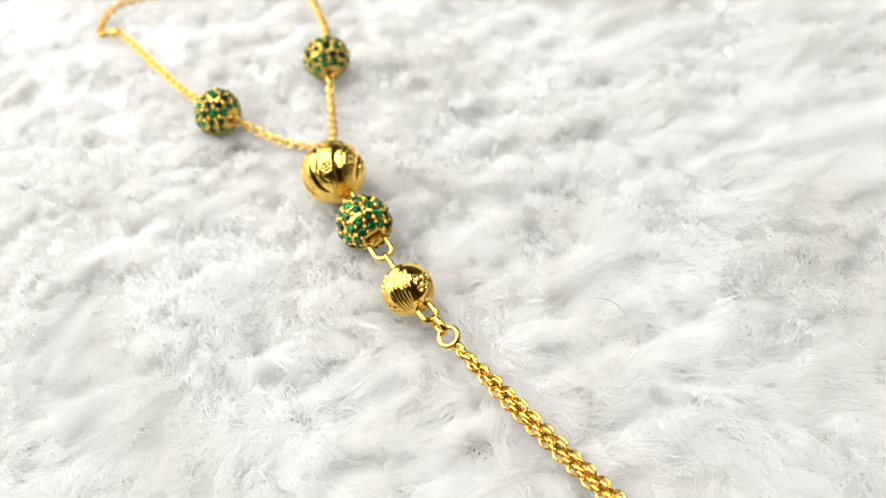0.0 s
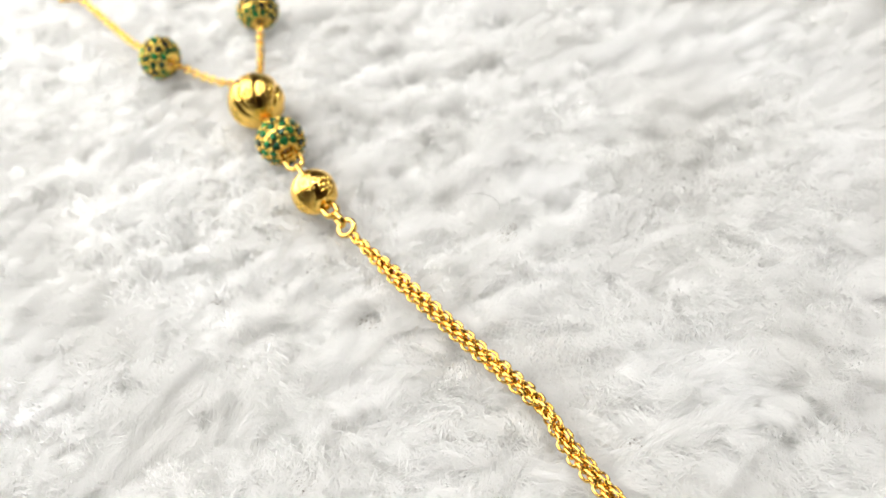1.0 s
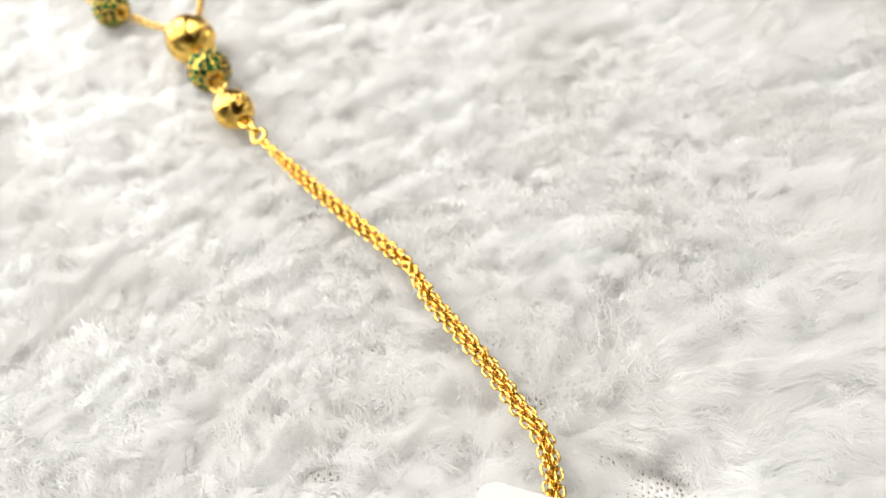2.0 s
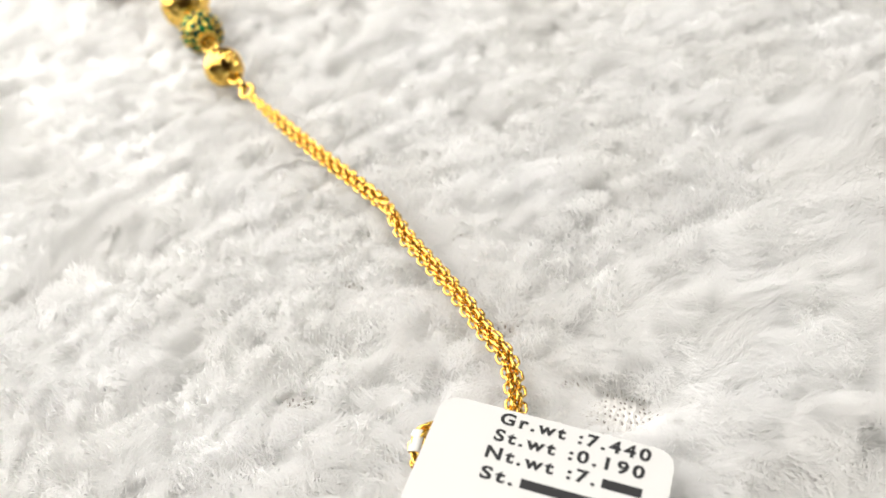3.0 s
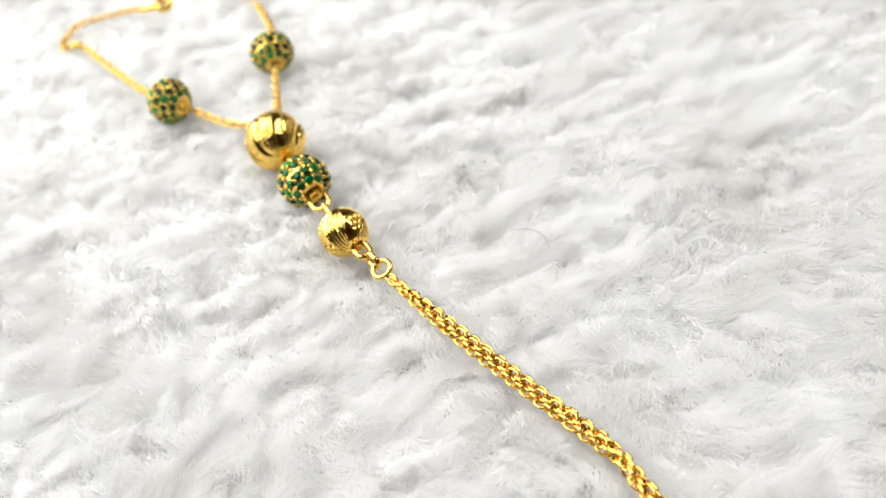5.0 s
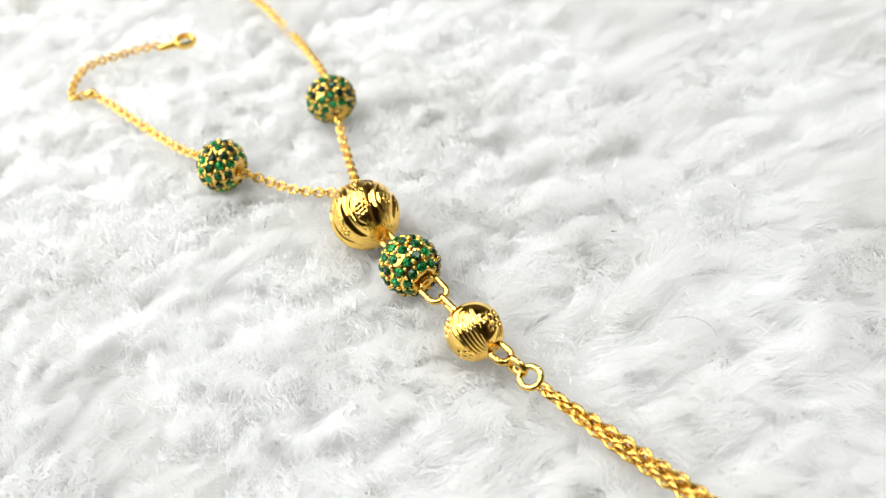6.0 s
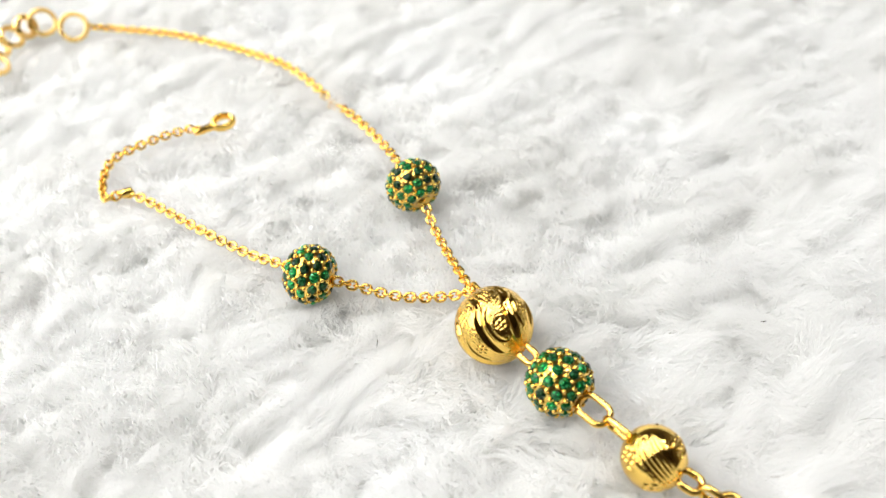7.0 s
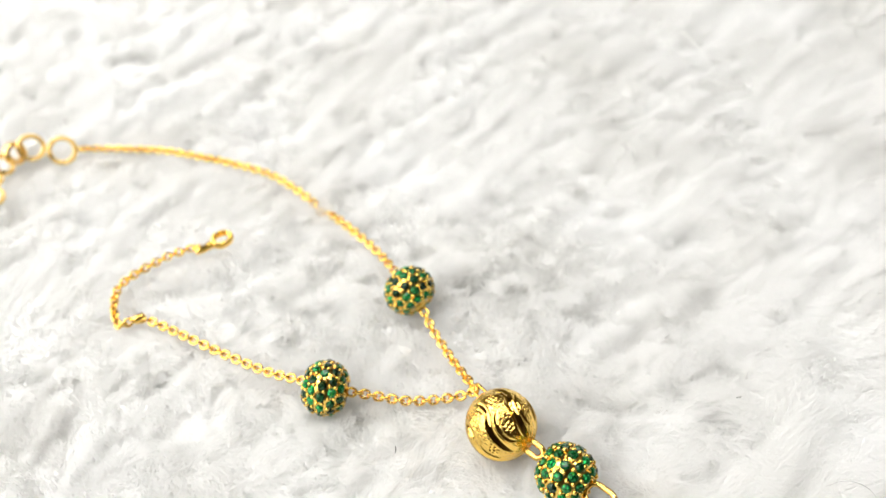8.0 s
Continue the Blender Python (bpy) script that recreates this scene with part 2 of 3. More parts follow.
# places where the pile parts and the knit shows: x, y, radius (cm)
PARTINGS = cm((4.12, -0.66, 0.28), (3.75, -0.30, 0.12), (3.12, 0.50, 0.14), (1.34, 1.30, 0.10), (2.69, 1.87, 0.12), (0.03, 3.61, 0.11), (-1.82, 4.08, 0.09),
              (1.63, 4.70, 0.12), (0.39, 6.73, 0.09), (0.87, -0.18, 0.12), (0.47, 4.97, 0.09), (1.73, 4.84, 0.09), (-0.63, 1.72, 0.10))


def parted(x, y):
    """1 at the middle of a parting, 0 away from it, and the way out of it."""
    best, ox, oy = np.zeros_like(x), np.zeros_like(x), np.zeros_like(x)
    for cx, cy, r in PARTINGS:
        dx, dy = x - cx, (y - cy) * 1.5
        v = np.clip(1.6 - np.hypot(dx, dy) / r, 0, 1)
        ox, oy = np.where(v > best, dx, ox), np.where(v > best, dy, oy)
        best = np.maximum(best, v)
    return best, np.arctan2(oy, ox)


def plush():
    rng = np.random.default_rng(7)
    base = tagged(new("plush_cloth", None), "fluffy white plush cloth with long soft fibres", "cloth")
    # backing sheet
    xs = np.concatenate([np.linspace(-0.36, -0.082, 24)[:-1], np.arange(-0.082, 0.102, 0.0009), np.linspace(0.102, 0.34, 24)])
    ys = np.concatenate([np.linspace(-0.26, -0.034, 20)[:-1], np.arange(-0.034, 0.204, 0.0009), np.linspace(0.204, 0.42, 20)])
    gx, gy = np.meshgrid(xs, ys)
    gz = hills(gx, gy) - FUR_DEPTH + 0.0012 * parted(gx, gy)[0]
    total = gx.size
    top = np.stack([gx, gy, gz], -1).reshape(-1, 3)
    low = top.copy()
    low[:, 2] = TABLE
    idx = np.arange(total).reshape(gx.shape)
    a, b, c, d = idx[:-1, :-1].ravel(), idx[:-1, 1:].ravel(), idx[1:, 1:].ravel(), idx[1:, :-1].ravel()
    rim = np.concatenate([idx[0, :], idx[1:, -1], idx[-1, -2::-1], idx[-2:0:-1, 0]])
    nxt = np.roll(rim, -1)
    faces = [tuple(f) for f in np.stack([a, b, c, d], -1).tolist()] + [tuple(f) for f in np.stack([rim, rim + total, nxt + total, nxt], -1).tolist()]
    me = bpy.data.meshes.new("backing")
    me.from_pydata(np.concatenate([top, low]).tolist(), [], faces)
    me.materials.append(PLAIN_BACKING)
    me.materials.append(BACKING)
    knit = (parted(gx, gy)[0][:-1, :-1] > 0.15).ravel().astype(np.int32)
    me.polygons.foreach_set("material_index", np.concatenate([knit, np.zeros(len(rim), np.int32)]))
    me.polygons.foreach_set("use_smooth", [True] * len(me.polygons))
    under(new("backing", me), base)
    # pile: tufts of tapered fibres that lean with their tuft
    x0, x1, y0, y1 = -0.078, 0.098, -0.030, 0.200
    tufts = 23000
    nx = int(math.sqrt(tufts * (x1 - x0) / (y1 - y0)))
    ny = tufts // nx
    cell = np.stack(np.meshgrid(np.arange(nx), np.arange(ny)), -1).reshape(-1, 2) + rng.uniform(-0.1, 1.1, (nx * ny, 2))
    tufts = nx * ny
    tx, ty = x0 + cell[:, 0] * (x1 - x0) / nx, y0 + cell[:, 1] * (y1 - y0) / ny
    keep = (ty < 0.202 - 0.49 * (tx + 0.06)) & (ty > 0.085 - 2.4 * (tx + 0.078))
    tx, ty = tx[keep], ty[keep]
    tufts = len(tx)
    flow = 0.9 * patchy(tx, ty, 0.016, 5) + 1.1 * patchy(tx, ty, 0.0055, 6) + rng.normal(0, 0.45, tufts) - 0.95
    lean = rng.uniform(0.4, 1.15, tufts)
    open_, away = parted(tx, ty)
    flow = np.where(open_ > 0.05, away, flow)
    lean = np.where(open_ > 0.05, 1.15, lean)
    per = 36
    count = tufts * per
    t = np.repeat(np.arange(tufts), per)
    spread = rng.normal(0, 0.00095, (count, 2))
    rx, ry = tx[t] + spread[:, 0], ty[t] + spread[:, 1]
    keep = rng.uniform(0, 1, count) > 0.97 * parted(rx, ry)[0]
    t, rx, ry = t[keep], rx[keep], ry[keep]
    count = len(t)
    ang = flow[t] + rng.normal(0, 0.22, count)
    pull = rng.uniform(0.6, 1.0, count)
    ln = np.clip(lean[t] + rng.normal(0, 0.10, count), 0.1, 1.3)
    length = rng.uniform(0.0042, 0.0068, count) * rng.uniform(0.75, 1.25, tufts)[t]
    lift = rng.normal(0, 0.0003, tufts)[t]
    top = rng.uniform(0.0007, 0.0020, tufts)[t] + rng.normal(0, 0.00015, count)
    ground = hills(rx, ry) + lift
    seg = 2
    width = rng.uniform(0.00003, 0.00008, count)
    # centre line: rises steeply, then bends over
    px, py, pz = rx.copy(), ry.copy(), ground - FUR_DEPTH
    rows = []
    for k in range(seg + 1):
        s = k / seg
        w = width * (1.0 - 0.85 * s)
        rows.append((px.copy(), py.copy(), pz.copy(), w))
        bend = np.clip(0.25 + ln * (0.35 + 1.0 * s), 0, 1.75)
        step = length / seg
        px += np.cos(ang) * np.sin(bend) * step
        py += np.sin(ang) * np.sin(bend) * step
        pz += np.cos(bend) * step
        px += (tx[t] - rx) * pull / seg
        py += (ty[t] - ry) * pull / seg
        pz = np.minimum(pz, ground + top)
        dent = pressed(px, py)
        pz = np.where(dent > 0, np.minimum(pz, ground * (1 - dent) + 0.0010 * (1 - dent) + 0.0001 * dent), pz)
    side = np.stack([-np.sin(ang), np.cos(ang)], -1)
    verts = np.empty((count, 2 * seg + 1, 3), np.float32)
    for k in range(seg):
        x, y, z, w = rows[k]
        verts[:, 2 * k] = np.stack([x - side[:, 0] * w, y - side[:, 1] * w, z], -1)
        verts[:, 2 * k + 1] = np.stack([x + side[:, 0] * w, y + side[:, 1] * w, z], -1)
    verts[:, 2 * seg] = np.stack(rows[seg][:3], -1)
    nv = 2 * seg + 1
    loops, sizes = [], []
    for k in range(seg - 1):
        loops += [2 * k, 2 * k + 1, 2 * k + 3, 2 * k + 2]
        sizes.append(4)
    loops += [2 * seg - 2, 2 * seg - 1, 2 * seg]
    sizes.append(3)
    li = (np.arange(count)[:, None] * nv + np.array(loops)[None]).ravel().astype(np.int32)
    sz = np.tile(np.array(sizes), count)
    me = bpy.data.meshes.new("plush_surface")
    me.vertices.add(count * nv)
    me.vertices.foreach_set("co", verts.ravel())
    me.loops.add(len(li))
    me.loops.foreach_set("vertex_index", li)
    me.polygons.add(len(sz))
    me.polygons.foreach_set("loop_start", np.concatenate([[0], np.cumsum(sz)[:-1]]).astype(np.int32))
    me.polygons.foreach_set("use_smooth", np.ones(len(sz), bool))
    me.update(calc_edges=True)
    me.validate()
    me.materials.append(FUR)
    tagged(under(new("plush_surface", me), base), "long white plush fibres in tufts", kind="stuff")


plush()


# ---- the gold chain with its beads ----
bracelet = tagged(new("hand_chain", None), "fine gold chain with gold and green stone-set beads on white plush", "jewellery")
bracelet.location = (0, 0, 0)

WIRE, PITCH = 0.00032, 0.00090


def link_mesh(pitch, width, wire):
    bm = bmesh.new()
    add_tube(bm, oval(pitch + 2 * wire + 0.00001, width, wire, 14), wire / 2, 6)
    me = bpy.data.meshes.new("link")
    bm.to_mesh(me)
    bm.free()
    me.materials.append(GOLD)
    me.polygons.foreach_set("use_smooth", [True] * len(me.polygons))
    return me


LINK = link_mesh(PITCH, 0.00122, WIRE)
SINGLE = 0.00078
ROUND_LINK = link_mesh(SINGLE, 0.00122, 0.00033)


def chain(points, name, label, roll0=0.0, mesh=LINK, seed=1):
    """A run of cable links through the points: the first link is the part, the others lie under it."""
    rnd = random.Random(seed)
    first = None
    for i, (p, q) in enumerate(zip(points, points[1:])):
        roll = roll0 + (math.pi / 2 if i % 2 else 0.0) + rnd.gauss(0, 0.08)
        m = along(p, q, roll)
        if first is None:
            first = new(name, mesh)
            under(first, bracelet, m, label)
            inv = m.inverted()
        else:
            ob = new("link", mesh)
            under(ob, first, inv @ m)
    return first


chain(spline(LEFT_A, SINGLE), "chain", "fine gold cable chain", -0.6, ROUND_LINK, seed=1)
chain(spline(LEFT_B, SINGLE), "chain", "fine gold cable chain", -0.5, ROUND_LINK, seed=2)
chain(spline(RIGHT_A, SINGLE), "chain", "fine gold cable chain", 0.05, ROUND_LINK, seed=3)
chain(spline(RIGHT_B, SINGLE), "chain", "fine gold cable chain", -0.35, ROUND_LINK, seed=4)


def smooth(a, b, v):
    t = min(1.0, max(0.0, (v - a) / (b - a)))
    return t * t * (3 - 2 * t)


def strands():
    """Four chains laid together that cross over half-way."""
    middle = spline(STRANDS, PITCH / 4)
    cross = min(range(len(middle)), key=lambda i: (middle[i] - Vector((0.0190, 0.0214, 0.0016))).length) * PITCH / 4
    for k, (side, up, shift) in enumerate(((0.00053, 0.0, 0.0), (-0.00053, 0.0, 0.5), (0.0, 0.00042, 0.25), (0.0, -0.00045, 0.75))):
        pts = []
        for i, p in enumerate(middle):
            s = i * PITCH / 4
            d = (middle[min(i + 1, len(middle) - 1)] - middle[max(i - 1, 0)]).normalized()
            y = Vector((0, 0, 1)).cross(d).normalized()
            z = d.cross(y)
            turn = math.pi * smooth(cross - 0.004, cross + 0.004, s)
            open_ = (0.15 + 0.85 * smooth(0, 0.009, s)) * (1 - 0.25 * smooth(cross - 0.005, cross, s) + 0.25 * smooth(cross, cross + 0.006, s))
            open_ *= 1 - 0.6 * smooth(0.071, 0.077, s)
            a = side * math.cos(turn) - up * math.sin(turn)
            b = side * math.sin(turn) + up * math.cos(turn)
            pts.append(p + y * (a * open_) + z * (b * open_))
        step = spline([pts[i] for i in range(0, len(pts), 8)] + [pts[-1]], PITCH / 10)
        off = int(10 * shift * 2)
        chain(step[off::10], "chain_strand", "gold cable chain, one of four strands", (0.1, -0.1, 0.75, 0.8)[k], seed=11 + k)


strands()


# ---- beads ----
def frame_at(center, toward, roll=0.0):
    """A pose at the centre (cm) whose z points along toward."""
    z = Vector(toward).normalized()
    q = z.to_track_quat("Z", "Y")
    return Matrix.Translation(Vector(center) * CM) @ q.to_matrix().to_4x4() @ Matrix.Rotation(roll, 4, "Z")


def cut_bead(radius, hole, repeats, crescents, dimples, stipple, seed):
    """A hollow gold ball with a pattern cut round it; slots: polished, cut, stippled. Both lists are in radians on the ball:
    crescents (across, up, facing, reach, arc radius, half width, depth, ridges), dimples (across, up, radius, depth)."""
    rnd = np.random.default_rng(seed)
    lats, lons = 190, 400
    end = math.acos(hole / radius)
    bm = bmesh.new()
    lat = np.linspace(-end, end, lats)
    lon = np.arange(lons) * 2 * math.pi / lons
    LA, LO = np.meshgrid(lat, lon, indexing="ij")
    depth = np.zeros_like(LA)
    which = np.full(LA.shape, 2 if stipple else 0)
    step = 2 * math.pi / repeats
    for k, (cu, cv, facing, reach, mid, half, low, ridges) in itertools.product(range(repeats), crescents):
        d = ((LO - step * (k + 0.5) - cu + math.pi) % (2 * math.pi) - math.pi) * np.cos(LA)
        rr, ph = np.hypot(d, LA - cv), np.arctan2(LA - cv, d)
        swing = np.abs((ph - facing + math.pi) % (2 * math.pi) - math.pi) * reach
        taper = np.sqrt(np.clip(np.cos(np.minimum(swing, math.pi / 2)), 0, 1))
        pos = (rr - mid) / np.maximum(2 * half * taper, 1e-4) + 0.5
        inside = (taper > 0.15) & (pos > 0) & (pos < 1)
        scoop = np.sin(math.pi * np.clip(pos, 0, 1)) ** 0.8 * low * taper ** 2
        if ridges:
            scoop = scoop - 0.036 * taper * np.abs(np.sin(math.pi * ridges * pos)) ** 2 + 0.036 * taper
        depth = np.where(inside, np.maximum(depth, scoop), depth)
        which = np.where(inside, 1, which)
    for k in range(repeats):
        d = (LO - step * (k + 0.5) + math.pi) % (2 * math.pi) - math.pi
        for du, dv, r, low in dimples:
            r2 = (((d - du) * np.cos(LA)) ** 2 + (LA - dv) ** 2) / (r * r)
            depth = np.maximum(depth, np.sqrt(np.clip(1 - r2, 0, 1)) * low)
            which = np.where(r2 < 1, 1, which)
    if stipple:
        g = rnd.normal(size=(lats, lons))
        for _ in range(2):
            g = (g + np.roll(g, 1, 0) + np.roll(g, -1, 0) + np.roll(g, 1, 1) + np.roll(g, -1, 1)) / 2.6
        depth = depth + np.where(which == 2, g * 0.0024, 0)
    grid = []
    for i in range(lats):
        row = []
        for j in range(lons):
            r = radius * (1 - depth[i, j])
            row.append(bm.verts.new((r * math.cos(lat[i]) * math.cos(lon[j]), r * math.cos(lat[i]) * math.sin(lon[j]), r * math.sin(lat[i]))))
        grid.append(row)
    for i in range(lats - 1):
        for j in range(lons):
            f = bm.faces.new((grid[i][j], grid[i][(j + 1) % lons], grid[i + 1][(j + 1) % lons], grid[i + 1][j]))
            f.material_index = int(which[i, j])
    for row, sgn in ((grid[0], 1), (grid[-1], -1)):
        inner = [bm.verts.new((v.co.x * 0.8, v.co.y * 0.8, v.co.z * 0.40)) for v in row]
        for j in range(lons):
            q = (row[j], inner[j], inner[(j + 1) % lons], row[(j + 1) % lons])
            bm.faces.new(q if sgn > 0 else q[::-1])
        bm.faces.new(inner)
    bmesh.ops.recalc_face_normals(bm, faces=bm.faces[:])
    return bm


def axis(a, b):
    return tuple(q - p for p, q in zip(a, b))


# stippled ball: two rows of paired crescents that interlock, a rosette of pits inside each
SWIRLS = [(-0.15, 0.42, -0.2, 1.30, 0.75, 0.135, 0.075, 0), (-0.15, 0.42, -0.2, 1.35, 0.54, 0.060, 0.045, 0),
          (0.60, -0.46, math.pi - 0.2, 1.35, 0.42, 0.085, 0.050, 0), (0.60, -0.46, math.pi - 0.2, 1.4, 0.27, 0.045, 0.032, 0)]
ROSETTE = [(0.13 + 0.12 * math.cos(k * math.pi / 3), 0.40 + 0.12 * math.sin(k * math.pi / 3), 0.052, 0.028) for k in range(6)] + [(0.13, 0.40, 0.055, 0.028)]
ROSETTE += [(0.70 + 0.11 * a, -0.47 + 0.10 * b, 0.042, 0.022) for a in (-1, 0, 1) for b in (-1, 0, 1)]
part("gold_bead", cut_bead(R_B1 * CM, 0.0007, 7, SWIRLS, ROSETTE, True, 3), (GOLD, GOLD_CUT, GOLD_STIPPLE), bracelet,
     "large stippled gold bead with crescent cuts", frame_at(B1, axis(B1, G2), 1.84 - math.pi / 6))
# polished ball: broad ridged crescents and clusters of round pits
SCOOPS = [(0.0, 0.40, -0.2, 1.35, 0.92, 0.46, 0.040, 6)]
PITS = [(-0.20 + 0.26 * a + 0.13 * (b % 2), 0.46 + 0.21 * b, 0.11, 0.065) for a in (-1, 0, 1) for b in (-1, 0, 1)]
PITS += [(1.25 + 0.24 * a + 0.12 * (b % 2), -0.62 + 0.19 * b, 0.10, 0.055) for a in (-1, 0, 1) for b in (-1, 0, 1)]
part("gold_bead", cut_bead(R_S3 * CM, 0.0007, 3, SCOOPS, PITS, False, 4), (GOLD, GOLD_CUT), bracelet,
     "small polished gold bead with ridged crescent cuts and round dimples", frame_at(S3, axis(S3, RING), 1.203 - math.pi / 3))


def gem_mesh():
    """A small round cut stone: table, crown and girdle."""
    bm = bmesh.new()
    n, r = 8, 0.00057
    girdle = [bm.verts.new((r * math.cos(2 * math.pi * k / n), r * math.sin(2 * math.pi * k / n), 0)) for k in range(n)]
    table = [bm.verts.new((0.55 * r * math.cos(2 * math.pi * (k + 0.5) / n), 0.55 * r * math.sin(2 * math.pi * (k + 0.5) / n), 0.00022)) for k in range(n)]
    low = [bm.verts.new((0.8 * r * math.cos(2 * math.pi * k / n), 0.8 * r * math.sin(2 * math.pi * k / n), -0.0003)) for k in range(n)]
    bm.faces.new(table)
    for k in range(n):
        bm.faces.new((girdle[k], girdle[(k + 1) % n], table[k]))
        bm.faces.new((table[k], girdle[(k + 1) % n], table[(k + 1) % n]))
        bm.faces.new((low[k], low[(k + 1) % n], girdle[(k + 1) % n], girdle[k]))
    me = bpy.data.meshes.new("stone")
    bm.to_mesh(me)
    bm.free()
    me.materials.append(GEM)
    return me


STONE = gem_mesh()


def add_ball(bm, at, r):
    q = Vector((0, 0, 1)).rotation_difference(at.normalized()).to_matrix().to_4x4()
    bmesh.ops.create_uvsphere(bm, u_segments=8, v_segments=5, radius=r, matrix=Matrix.Translation(at) @ q)


def stone_bead(center, toward, radius, roll, seed, squat=1.0):
    """A gold ball set all over with green stones, a grain of gold between each."""
    rnd = random.Random(seed)
    R = radius * CM * 0.965
    hole = 0.00075
    bm = bmesh.new()
    lats, lons = 28, 48
    end = math.acos(0.0016 / R)
    prof = [(hole * 0.8, -R * 0.7), (hole, -R * math.sin(end) - 0.0001), (0.0015, -R * math.sin(end) - 0.00012)]
    prof += [(R * math.cos(-end + 2 * end * k / lats), R * math.sin(-end + 2 * end * k / lats)) for k in range(lats + 1)]
    prof += [(0.0015, R * math.sin(end) + 0.00012), (hole, R * math.sin(end) + 0.0001), (hole * 0.8, R * 0.7)]
    rows = [[bm.verts.new((r * math.cos(2 * math.pi * j / lons), r * math.sin(2 * math.pi * j / lons), z)) for j in range(lons)] for r, z in prof]
    for a, b in zip(rows, rows[1:]):
        for j in range(lons):
            bm.faces.new((a[j], a[(j + 1) % lons], b[(j + 1) % lons], b[j]))
    rings = ((-0.88, 10, 0.0), (-0.45, 13, 0.5), (0.0, 13, 0.0), (0.45, 13, 0.5), (0.88, 10, 0.0))
    seats, prongs = [], []

    def on_ball(lat, lon):
        return Vector((math.cos(lat) * math.cos(lon), math.cos(lat) * math.sin(lon), math.sin(lat)))

    for lat, n, off in rings:
        for k in range(n):
            lon = 2 * math.pi * (k + off) / n + rnd.gauss(0, 0.015)
            seats.append(on_ball(lat, lon))
            for dlat in (-0.12, 0.12):
                prongs.append(on_ball(lat + dlat, lon + math.pi / n))
    done = []
    for d in prongs:
        if min((d - s).length for s in seats) * R > 0.00052 and all((d - o).length * R > 0.00038 for o in done):
            done.append(d)
            add_ball(bm, d * (R + 0.00004), 0.00027 + rnd.uniform(-0.00003, 0.00004))
    ob = part("stone_set_bead", bm, GOLD, bracelet, "round gold bead set with small green stones", frame_at(center, toward, roll) @ Matrix.Diagonal((1, 1, squat, 1)))
    for s in seats:
        q = Vector((0, 0, 1)).rotation_difference(s).to_matrix().to_4x4()
        tilt = Matrix.Rotation(rnd.gauss(0, 0.10), 4, "X") @ Matrix.Rotation(rnd.gauss(0, 0.10), 4, "Y") @ Matrix.Rotation(rnd.uniform(0, 6.28), 4, "Z")
        under(new("stone", STONE), ob, Matrix.Translation(s * (R + 0.00005)) @ q @ tilt)
    return ob


stone_bead(G2, axis(G2, S3), R_G2, 0.3, 5)
stone_bead(GL, (-0.48, 0.30, 0.06), R_GL, 1.1, 6, 0.90)
stone_bead(GR, (-0.12, 0.48, 0.16), R_GR, 0.7, 7, 0.90)


# ---- joining rings ----
def wire_link(name, p, q, width, wire, roll, label="", mat=GOLD):
    p, q = Vector(p) * CM, Vector(q) * CM
    bm = bmesh.new()
    add_tube(bm, oval((q - p).length, width * CM, wire * CM, 24), wire * CM / 2, 10)
    return part(name, bm, mat, bracelet, label, along(p, q, roll))


def lerp(a, b, t):
    return tuple(p + (q - p) * t for p, q in zip(a, b))


wire_link("oval_link", lerp(B1, G2, 0.36), lerp(B1, G2, 0.68), 0.190, 0.066, 0.6, "oval gold wire link")
wire_link("oval_link", lerp(G2, S3, 0.20), lerp(G2, S3, 0.56), 0.270, 0.064, 0.25, "oval gold wire link")
wire_link("oval_link", lerp(G2, S3, 0.48), lerp(G2, S3, 0.84), 0.220, 0.064, 1.75, "oval gold wire link")
wire_link("oval_link", lerp(S3, RING, 0.28), lerp(S3, RING, 0.68), 0.225, 0.072, 0.1, "oval gold wire link")
wire_link("oval_link", lerp(S3, RING, 0.58), lerp(S3, RING, 0.94), 0.205, 0.072, 1.4, "oval gold wire link")
wire_link("jump_ring", (-0.235, 4.86, 0.2), (-0.085, 4.63, 0.2), 0.27, 0.066, 0.40, "round gold jump ring")
wire_link("oval_link", (-1.475, 7.66, 0.24), (-1.43, 7.40, 0.30), 0.15, 0.036, 0.9, "small gold wire link")


def hoop(at, size, wire, turn, label, tall=1.6):
    """A flat round ring of gold strip."""
    bm = bmesh.new()
    r = (size - wire) / 2 * CM
    add_tube(bm, [(r * math.cos(2 * math.pi * k / 28), r * math.sin(2 * math.pi * k / 28), 0) for k in range(28)], wire * CM / 2, 8, True, tall)
    return part("extension_ring", bm, GOLD_PALE, bracelet, label, Matrix.Translation(Vector(at) * CM) @ pose(0, 0, 0, *turn))


hoop((-5.23, 13.81, 0.19), 0.43, 0.068, (42, -4, 0), "round flat gold extension ring")
hoop((-5.64, 14.05, 0.21), 0.41, 0.068, (48, 14, 0), "round flat gold extension ring")
hoop((-5.88, 14.05, 0.19), 0.36, 0.09, (20, 66, -20), "round flat gold extension ring")
hoop((-6.07, 13.90, 0.17), 0.36, 0.068, (30, 30, 20), "round flat gold extension ring")
hoop((-6.22, 13.68, 0.19), 0.34, 0.08, (62, 0, 70), "round flat gold extension ring")
hoop((-6.28, 13.32, 0.15), 0.38, 0.055, (5, 20, 0), "round flat gold extension ring")


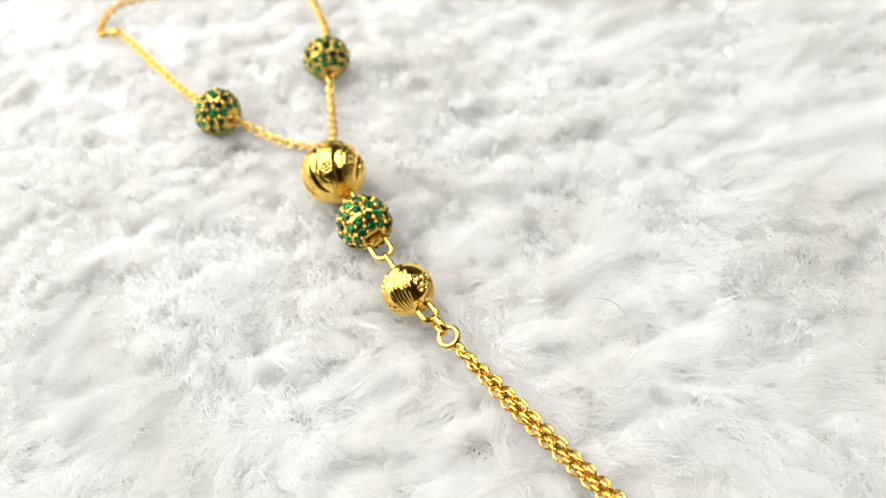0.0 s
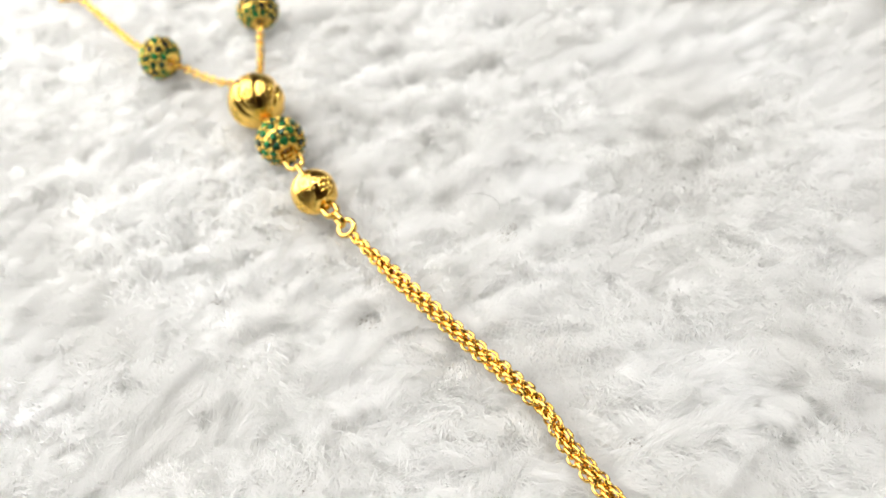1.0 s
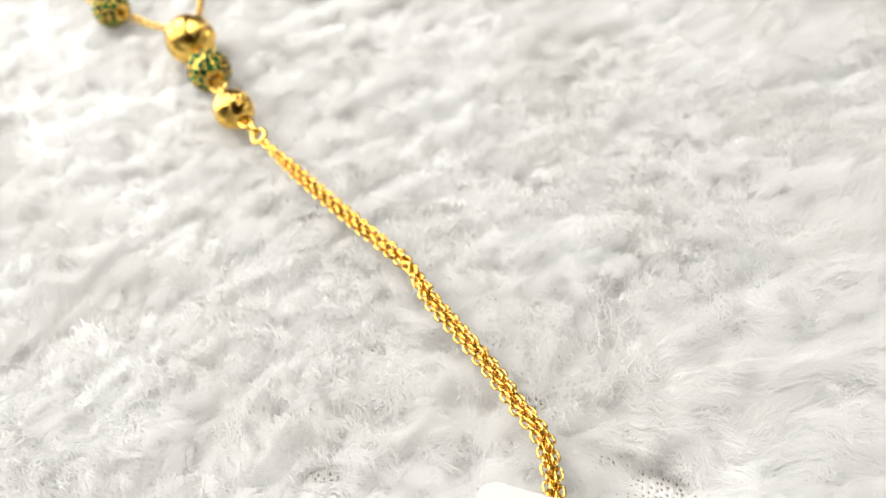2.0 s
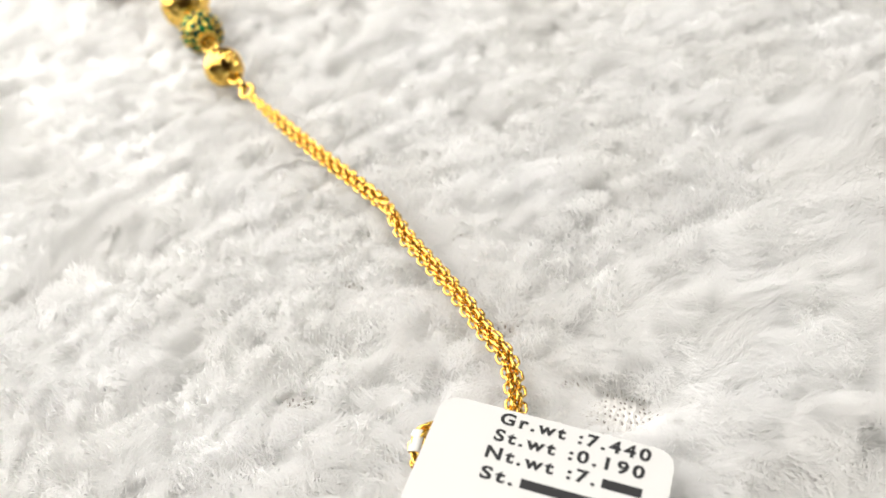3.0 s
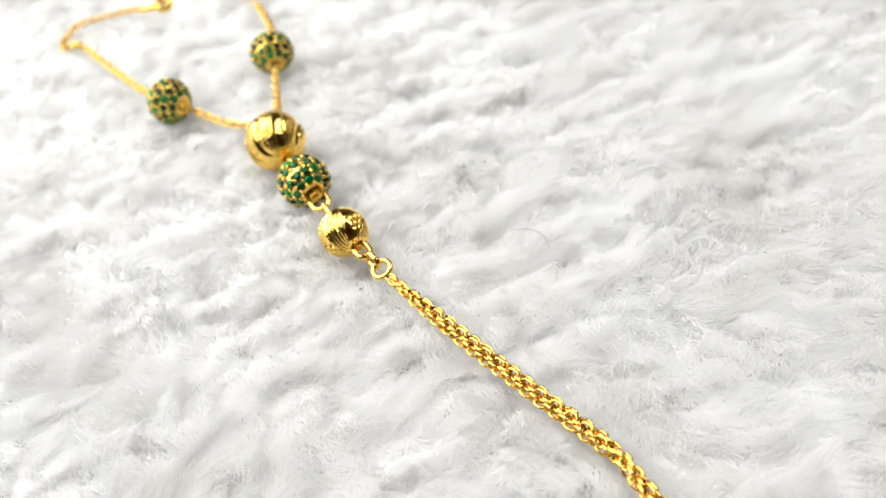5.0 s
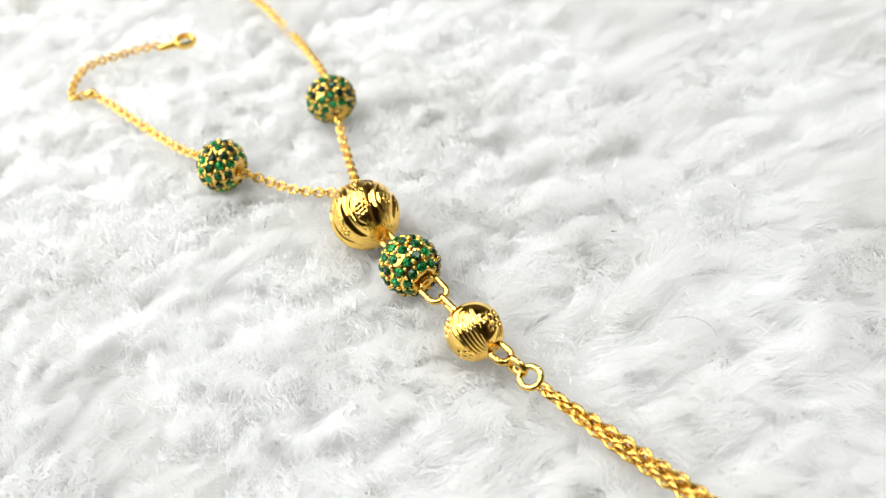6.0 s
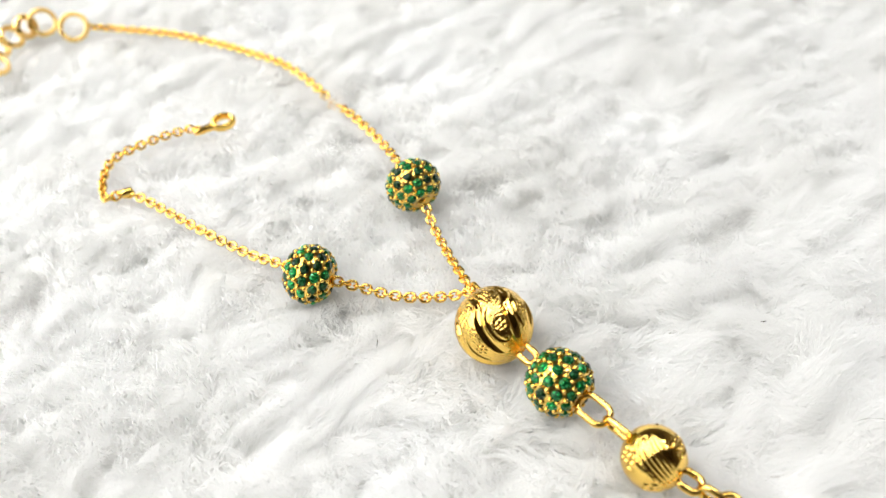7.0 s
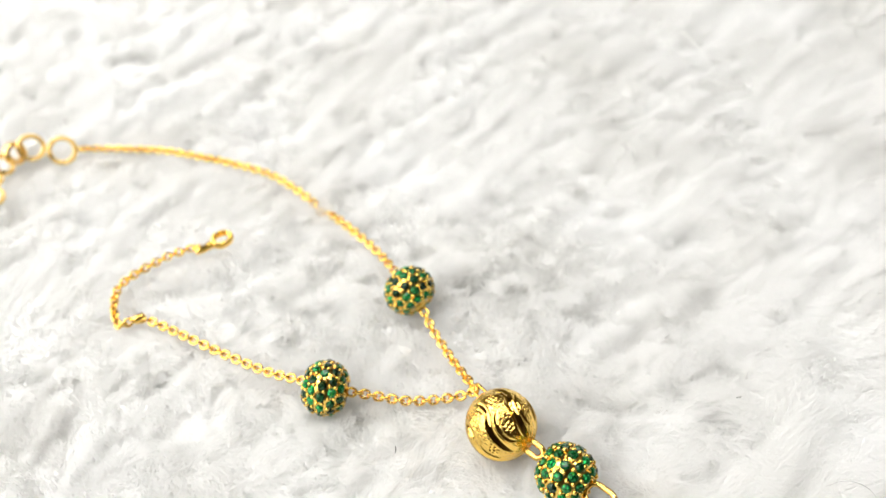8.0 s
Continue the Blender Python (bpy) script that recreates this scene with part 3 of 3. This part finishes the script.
def end_clasp():
    """An oval eye of thick gold strip on a tapered neck."""
    bm = bmesh.new()
    add_tube(bm, [(0.00122 * math.cos(k * math.pi / 16), 0.00088 * math.sin(k * math.pi / 16), 0) for k in range(32)], 0.00036, 10, True, 1.7)
    add_tube(bm, [(-0.0038, 0, -0.0001), (-0.0034, 0, -0.0001), (-0.0027, 0, -0.0001), (-0.0020, 0, -0.0001), (-0.0013, 0, 0)],
             [0.0003, 0.00044, 0.00050, 0.00050, 0.00056], 12, False)
    bmesh.ops.recalc_face_normals(bm, faces=bm.faces[:])
    return part("clasp", bm, GOLD, bracelet, "small polished gold oval clasp eye", Matrix.Translation(Vector((-3.52, 11.08, 0.20)) * CM) @ pose(0, 0, 0, 14, 0, 12))


end_clasp()
bm = bmesh.new()
add_tube(bm, [(-0.0007, 0, 0), (-0.0006, 0, 0), (0.0006, 0, 0), (0.0007, 0, 0)], [0.0004, 0.00055, 0.00055, 0.0004], 12, False)
part("crimp", bm, GOLD, bracelet, "small gold crimp barrel", Matrix.Translation(Vector((-4.76, 10.29, 0.14)) * CM) @ pose(0, 0, 0, 0, 0, 10))


# ---- paper price tag ----
def text_mesh(words, size, long):
    cu = bpy.data.curves.new("print", "FONT")
    cu.body, cu.size, cu.offset, cu.space_character = words, size, size * 0.036, 1.3
    cu.resolution_u = 4
    tmp = new("print", cu)
    me = bpy.data.meshes.new_from_object(tmp.evaluated_get(bpy.context.evaluated_depsgraph_get()))
    bpy.data.objects.remove(tmp)
    bpy.data.curves.remove(cu)
    xs = [v.co.x for v in me.vertices]
    stretch = long / (max(xs) - min(xs))
    me.transform(Matrix.Diagonal((stretch, 1, 1, 1)) @ Matrix.Translation((-min(xs), 0, 0)))
    me.materials.append(INK)
    me.name = "print"
    return me


def price_tag():
    """Rounded card, its local x along the printed lines, y up the card."""
    w, h, r = 0.0214, 0.0125, 0.0017
    tag = tagged(new("price_tag", None), "white card price tag with black print looped on the chain", "tag")
    tag.matrix_basis = Matrix.Translation((0.0254, -0.0063, 0.0044)) @ pose(0, 0, 0, 0, 4, -20.5) @ pose(0, 0, 0, -5, 0, 0)
    outline = []
    for cx, cy, a0 in ((w - r, -r, 0), (r, -r, 90), (r - 0.0002, -h + r, 180), (w - r, -h + r, 270)):
        order = range(0, 91, 15)
        for a in order:
            ang = math.radians(a0 + a)
            outline.append((cx + r * math.cos(ang), cy + r * math.sin(ang)))
    bm = bmesh.new()
    t = 0.00022
    up = [bm.verts.new((x, y, t / 2)) for x, y in outline]
    dn = [bm.verts.new((x, y, -t / 2)) for x, y in outline]
    bm.faces.new(up)
    bm.faces.new(dn[::-1])
    for i in range(len(up)):
        j = (i + 1) % len(up)
        bm.faces.new((up[i], dn[i], dn[j], up[j]))
    bmesh.ops.recalc_face_normals(bm, faces=bm.faces[:])
    part("card", bm, PAPER, tag, smooth=False)
    lines = (("Gr.wt :7.440", 0.00576, 0.00155, 0.0136), ("St.wt :0.190", 0.00572, 0.00336, 0.0134), ("Nt.wt :7.", 0.00548, 0.00520, 0.0098), ("St.", 0.0056, 0.00725, 0.0030))
    for words, x, down, long in lines:
        ob = new("print", text_mesh(words, 0.00168, long))
        under(ob, tag, Matrix.Translation((x, -down, t / 2 + 0.00002)), "black printed weight line")
    for x, y, bw in ((0.0158, -0.0052, 0.0034), (0.0092, -0.00725, 0.0098)):
        bm = bmesh.new()
        add_box(bm, (x, y, t / 2), (x + bw, y + 0.0009, t / 2 + 0.00003))
        part("print_bar", bm, INK, tag, smooth=False)
    # the tail: a narrow band folded round the chain
    bm = bmesh.new()
    rings = []
    for k in range(15):
        a = math.radians(-150 + 300 * k / 14)
        rings.append([bm.verts.new((x * math.cos(a), y, x * 0.75 * math.sin(a))) for x, y in ((0.00064, -0.0011), (0.00064, 0.0011), (0.00052, 0.0011), (0.00052, -0.0011))])
    for a, b in zip(rings, rings[1:]):
        for k in range(4):
            bm.faces.new((a[k], a[(k + 1) % 4], b[(k + 1) % 4], b[k]))
    bm.faces.new(rings[0])
    bm.faces.new(rings[-1][::-1])
    bmesh.ops.recalc_face_normals(bm, faces=bm.faces[:])
    place = Matrix.Translation((0.0223, -0.0100, 0.0026)) @ pose(0, 0, 0, 0, -25, -12)
    part("tail_loop", bm, PAPER, tag, "narrow white card band folded round the chain", tag.matrix_basis.inverted() @ place, smooth=False)


price_tag()


# ---- lint on the cloth ----
LINT = plaster("grey_lint", (0.12, 0.11, 0.10))


def lint(name, rows, thick, label):
    """A thin loose fibre lying on the pile."""
    bm = bmesh.new()
    pts = spline(cm(*rows), 0.0003)
    n = len(pts)
    add_tube(bm, pts, [thick * (0.35 + 0.65 * math.sin(math.pi * (k + 0.5) / n)) for k in range(n)], 6, False)
    return tagged(mesh_object(name, bm, LINT), label, "lint")


lint("hair", ((1.30, 5.12, 0.17), (1.46, 5.09, 0.20), (1.58, 5.02, 0.21), (1.66, 4.92, 0.19), (1.69, 4.82, 0.15)), 0.00002, "single fine grey hair curved on the white plush")
lint("lint_fibre", ((-2.56, 7.31, 0.12), (-2.54, 7.34, 0.16), (-2.53, 7.38, 0.15)), 0.00005, "short dark lint fibre caught in the white plush")
lint("lint_fibre", ((1.12, 6.36, 0.15), (1.15, 6.34, 0.17), (1.19, 6.34, 0.15)), 0.00005, "short dark lint fibre caught in the white plush")
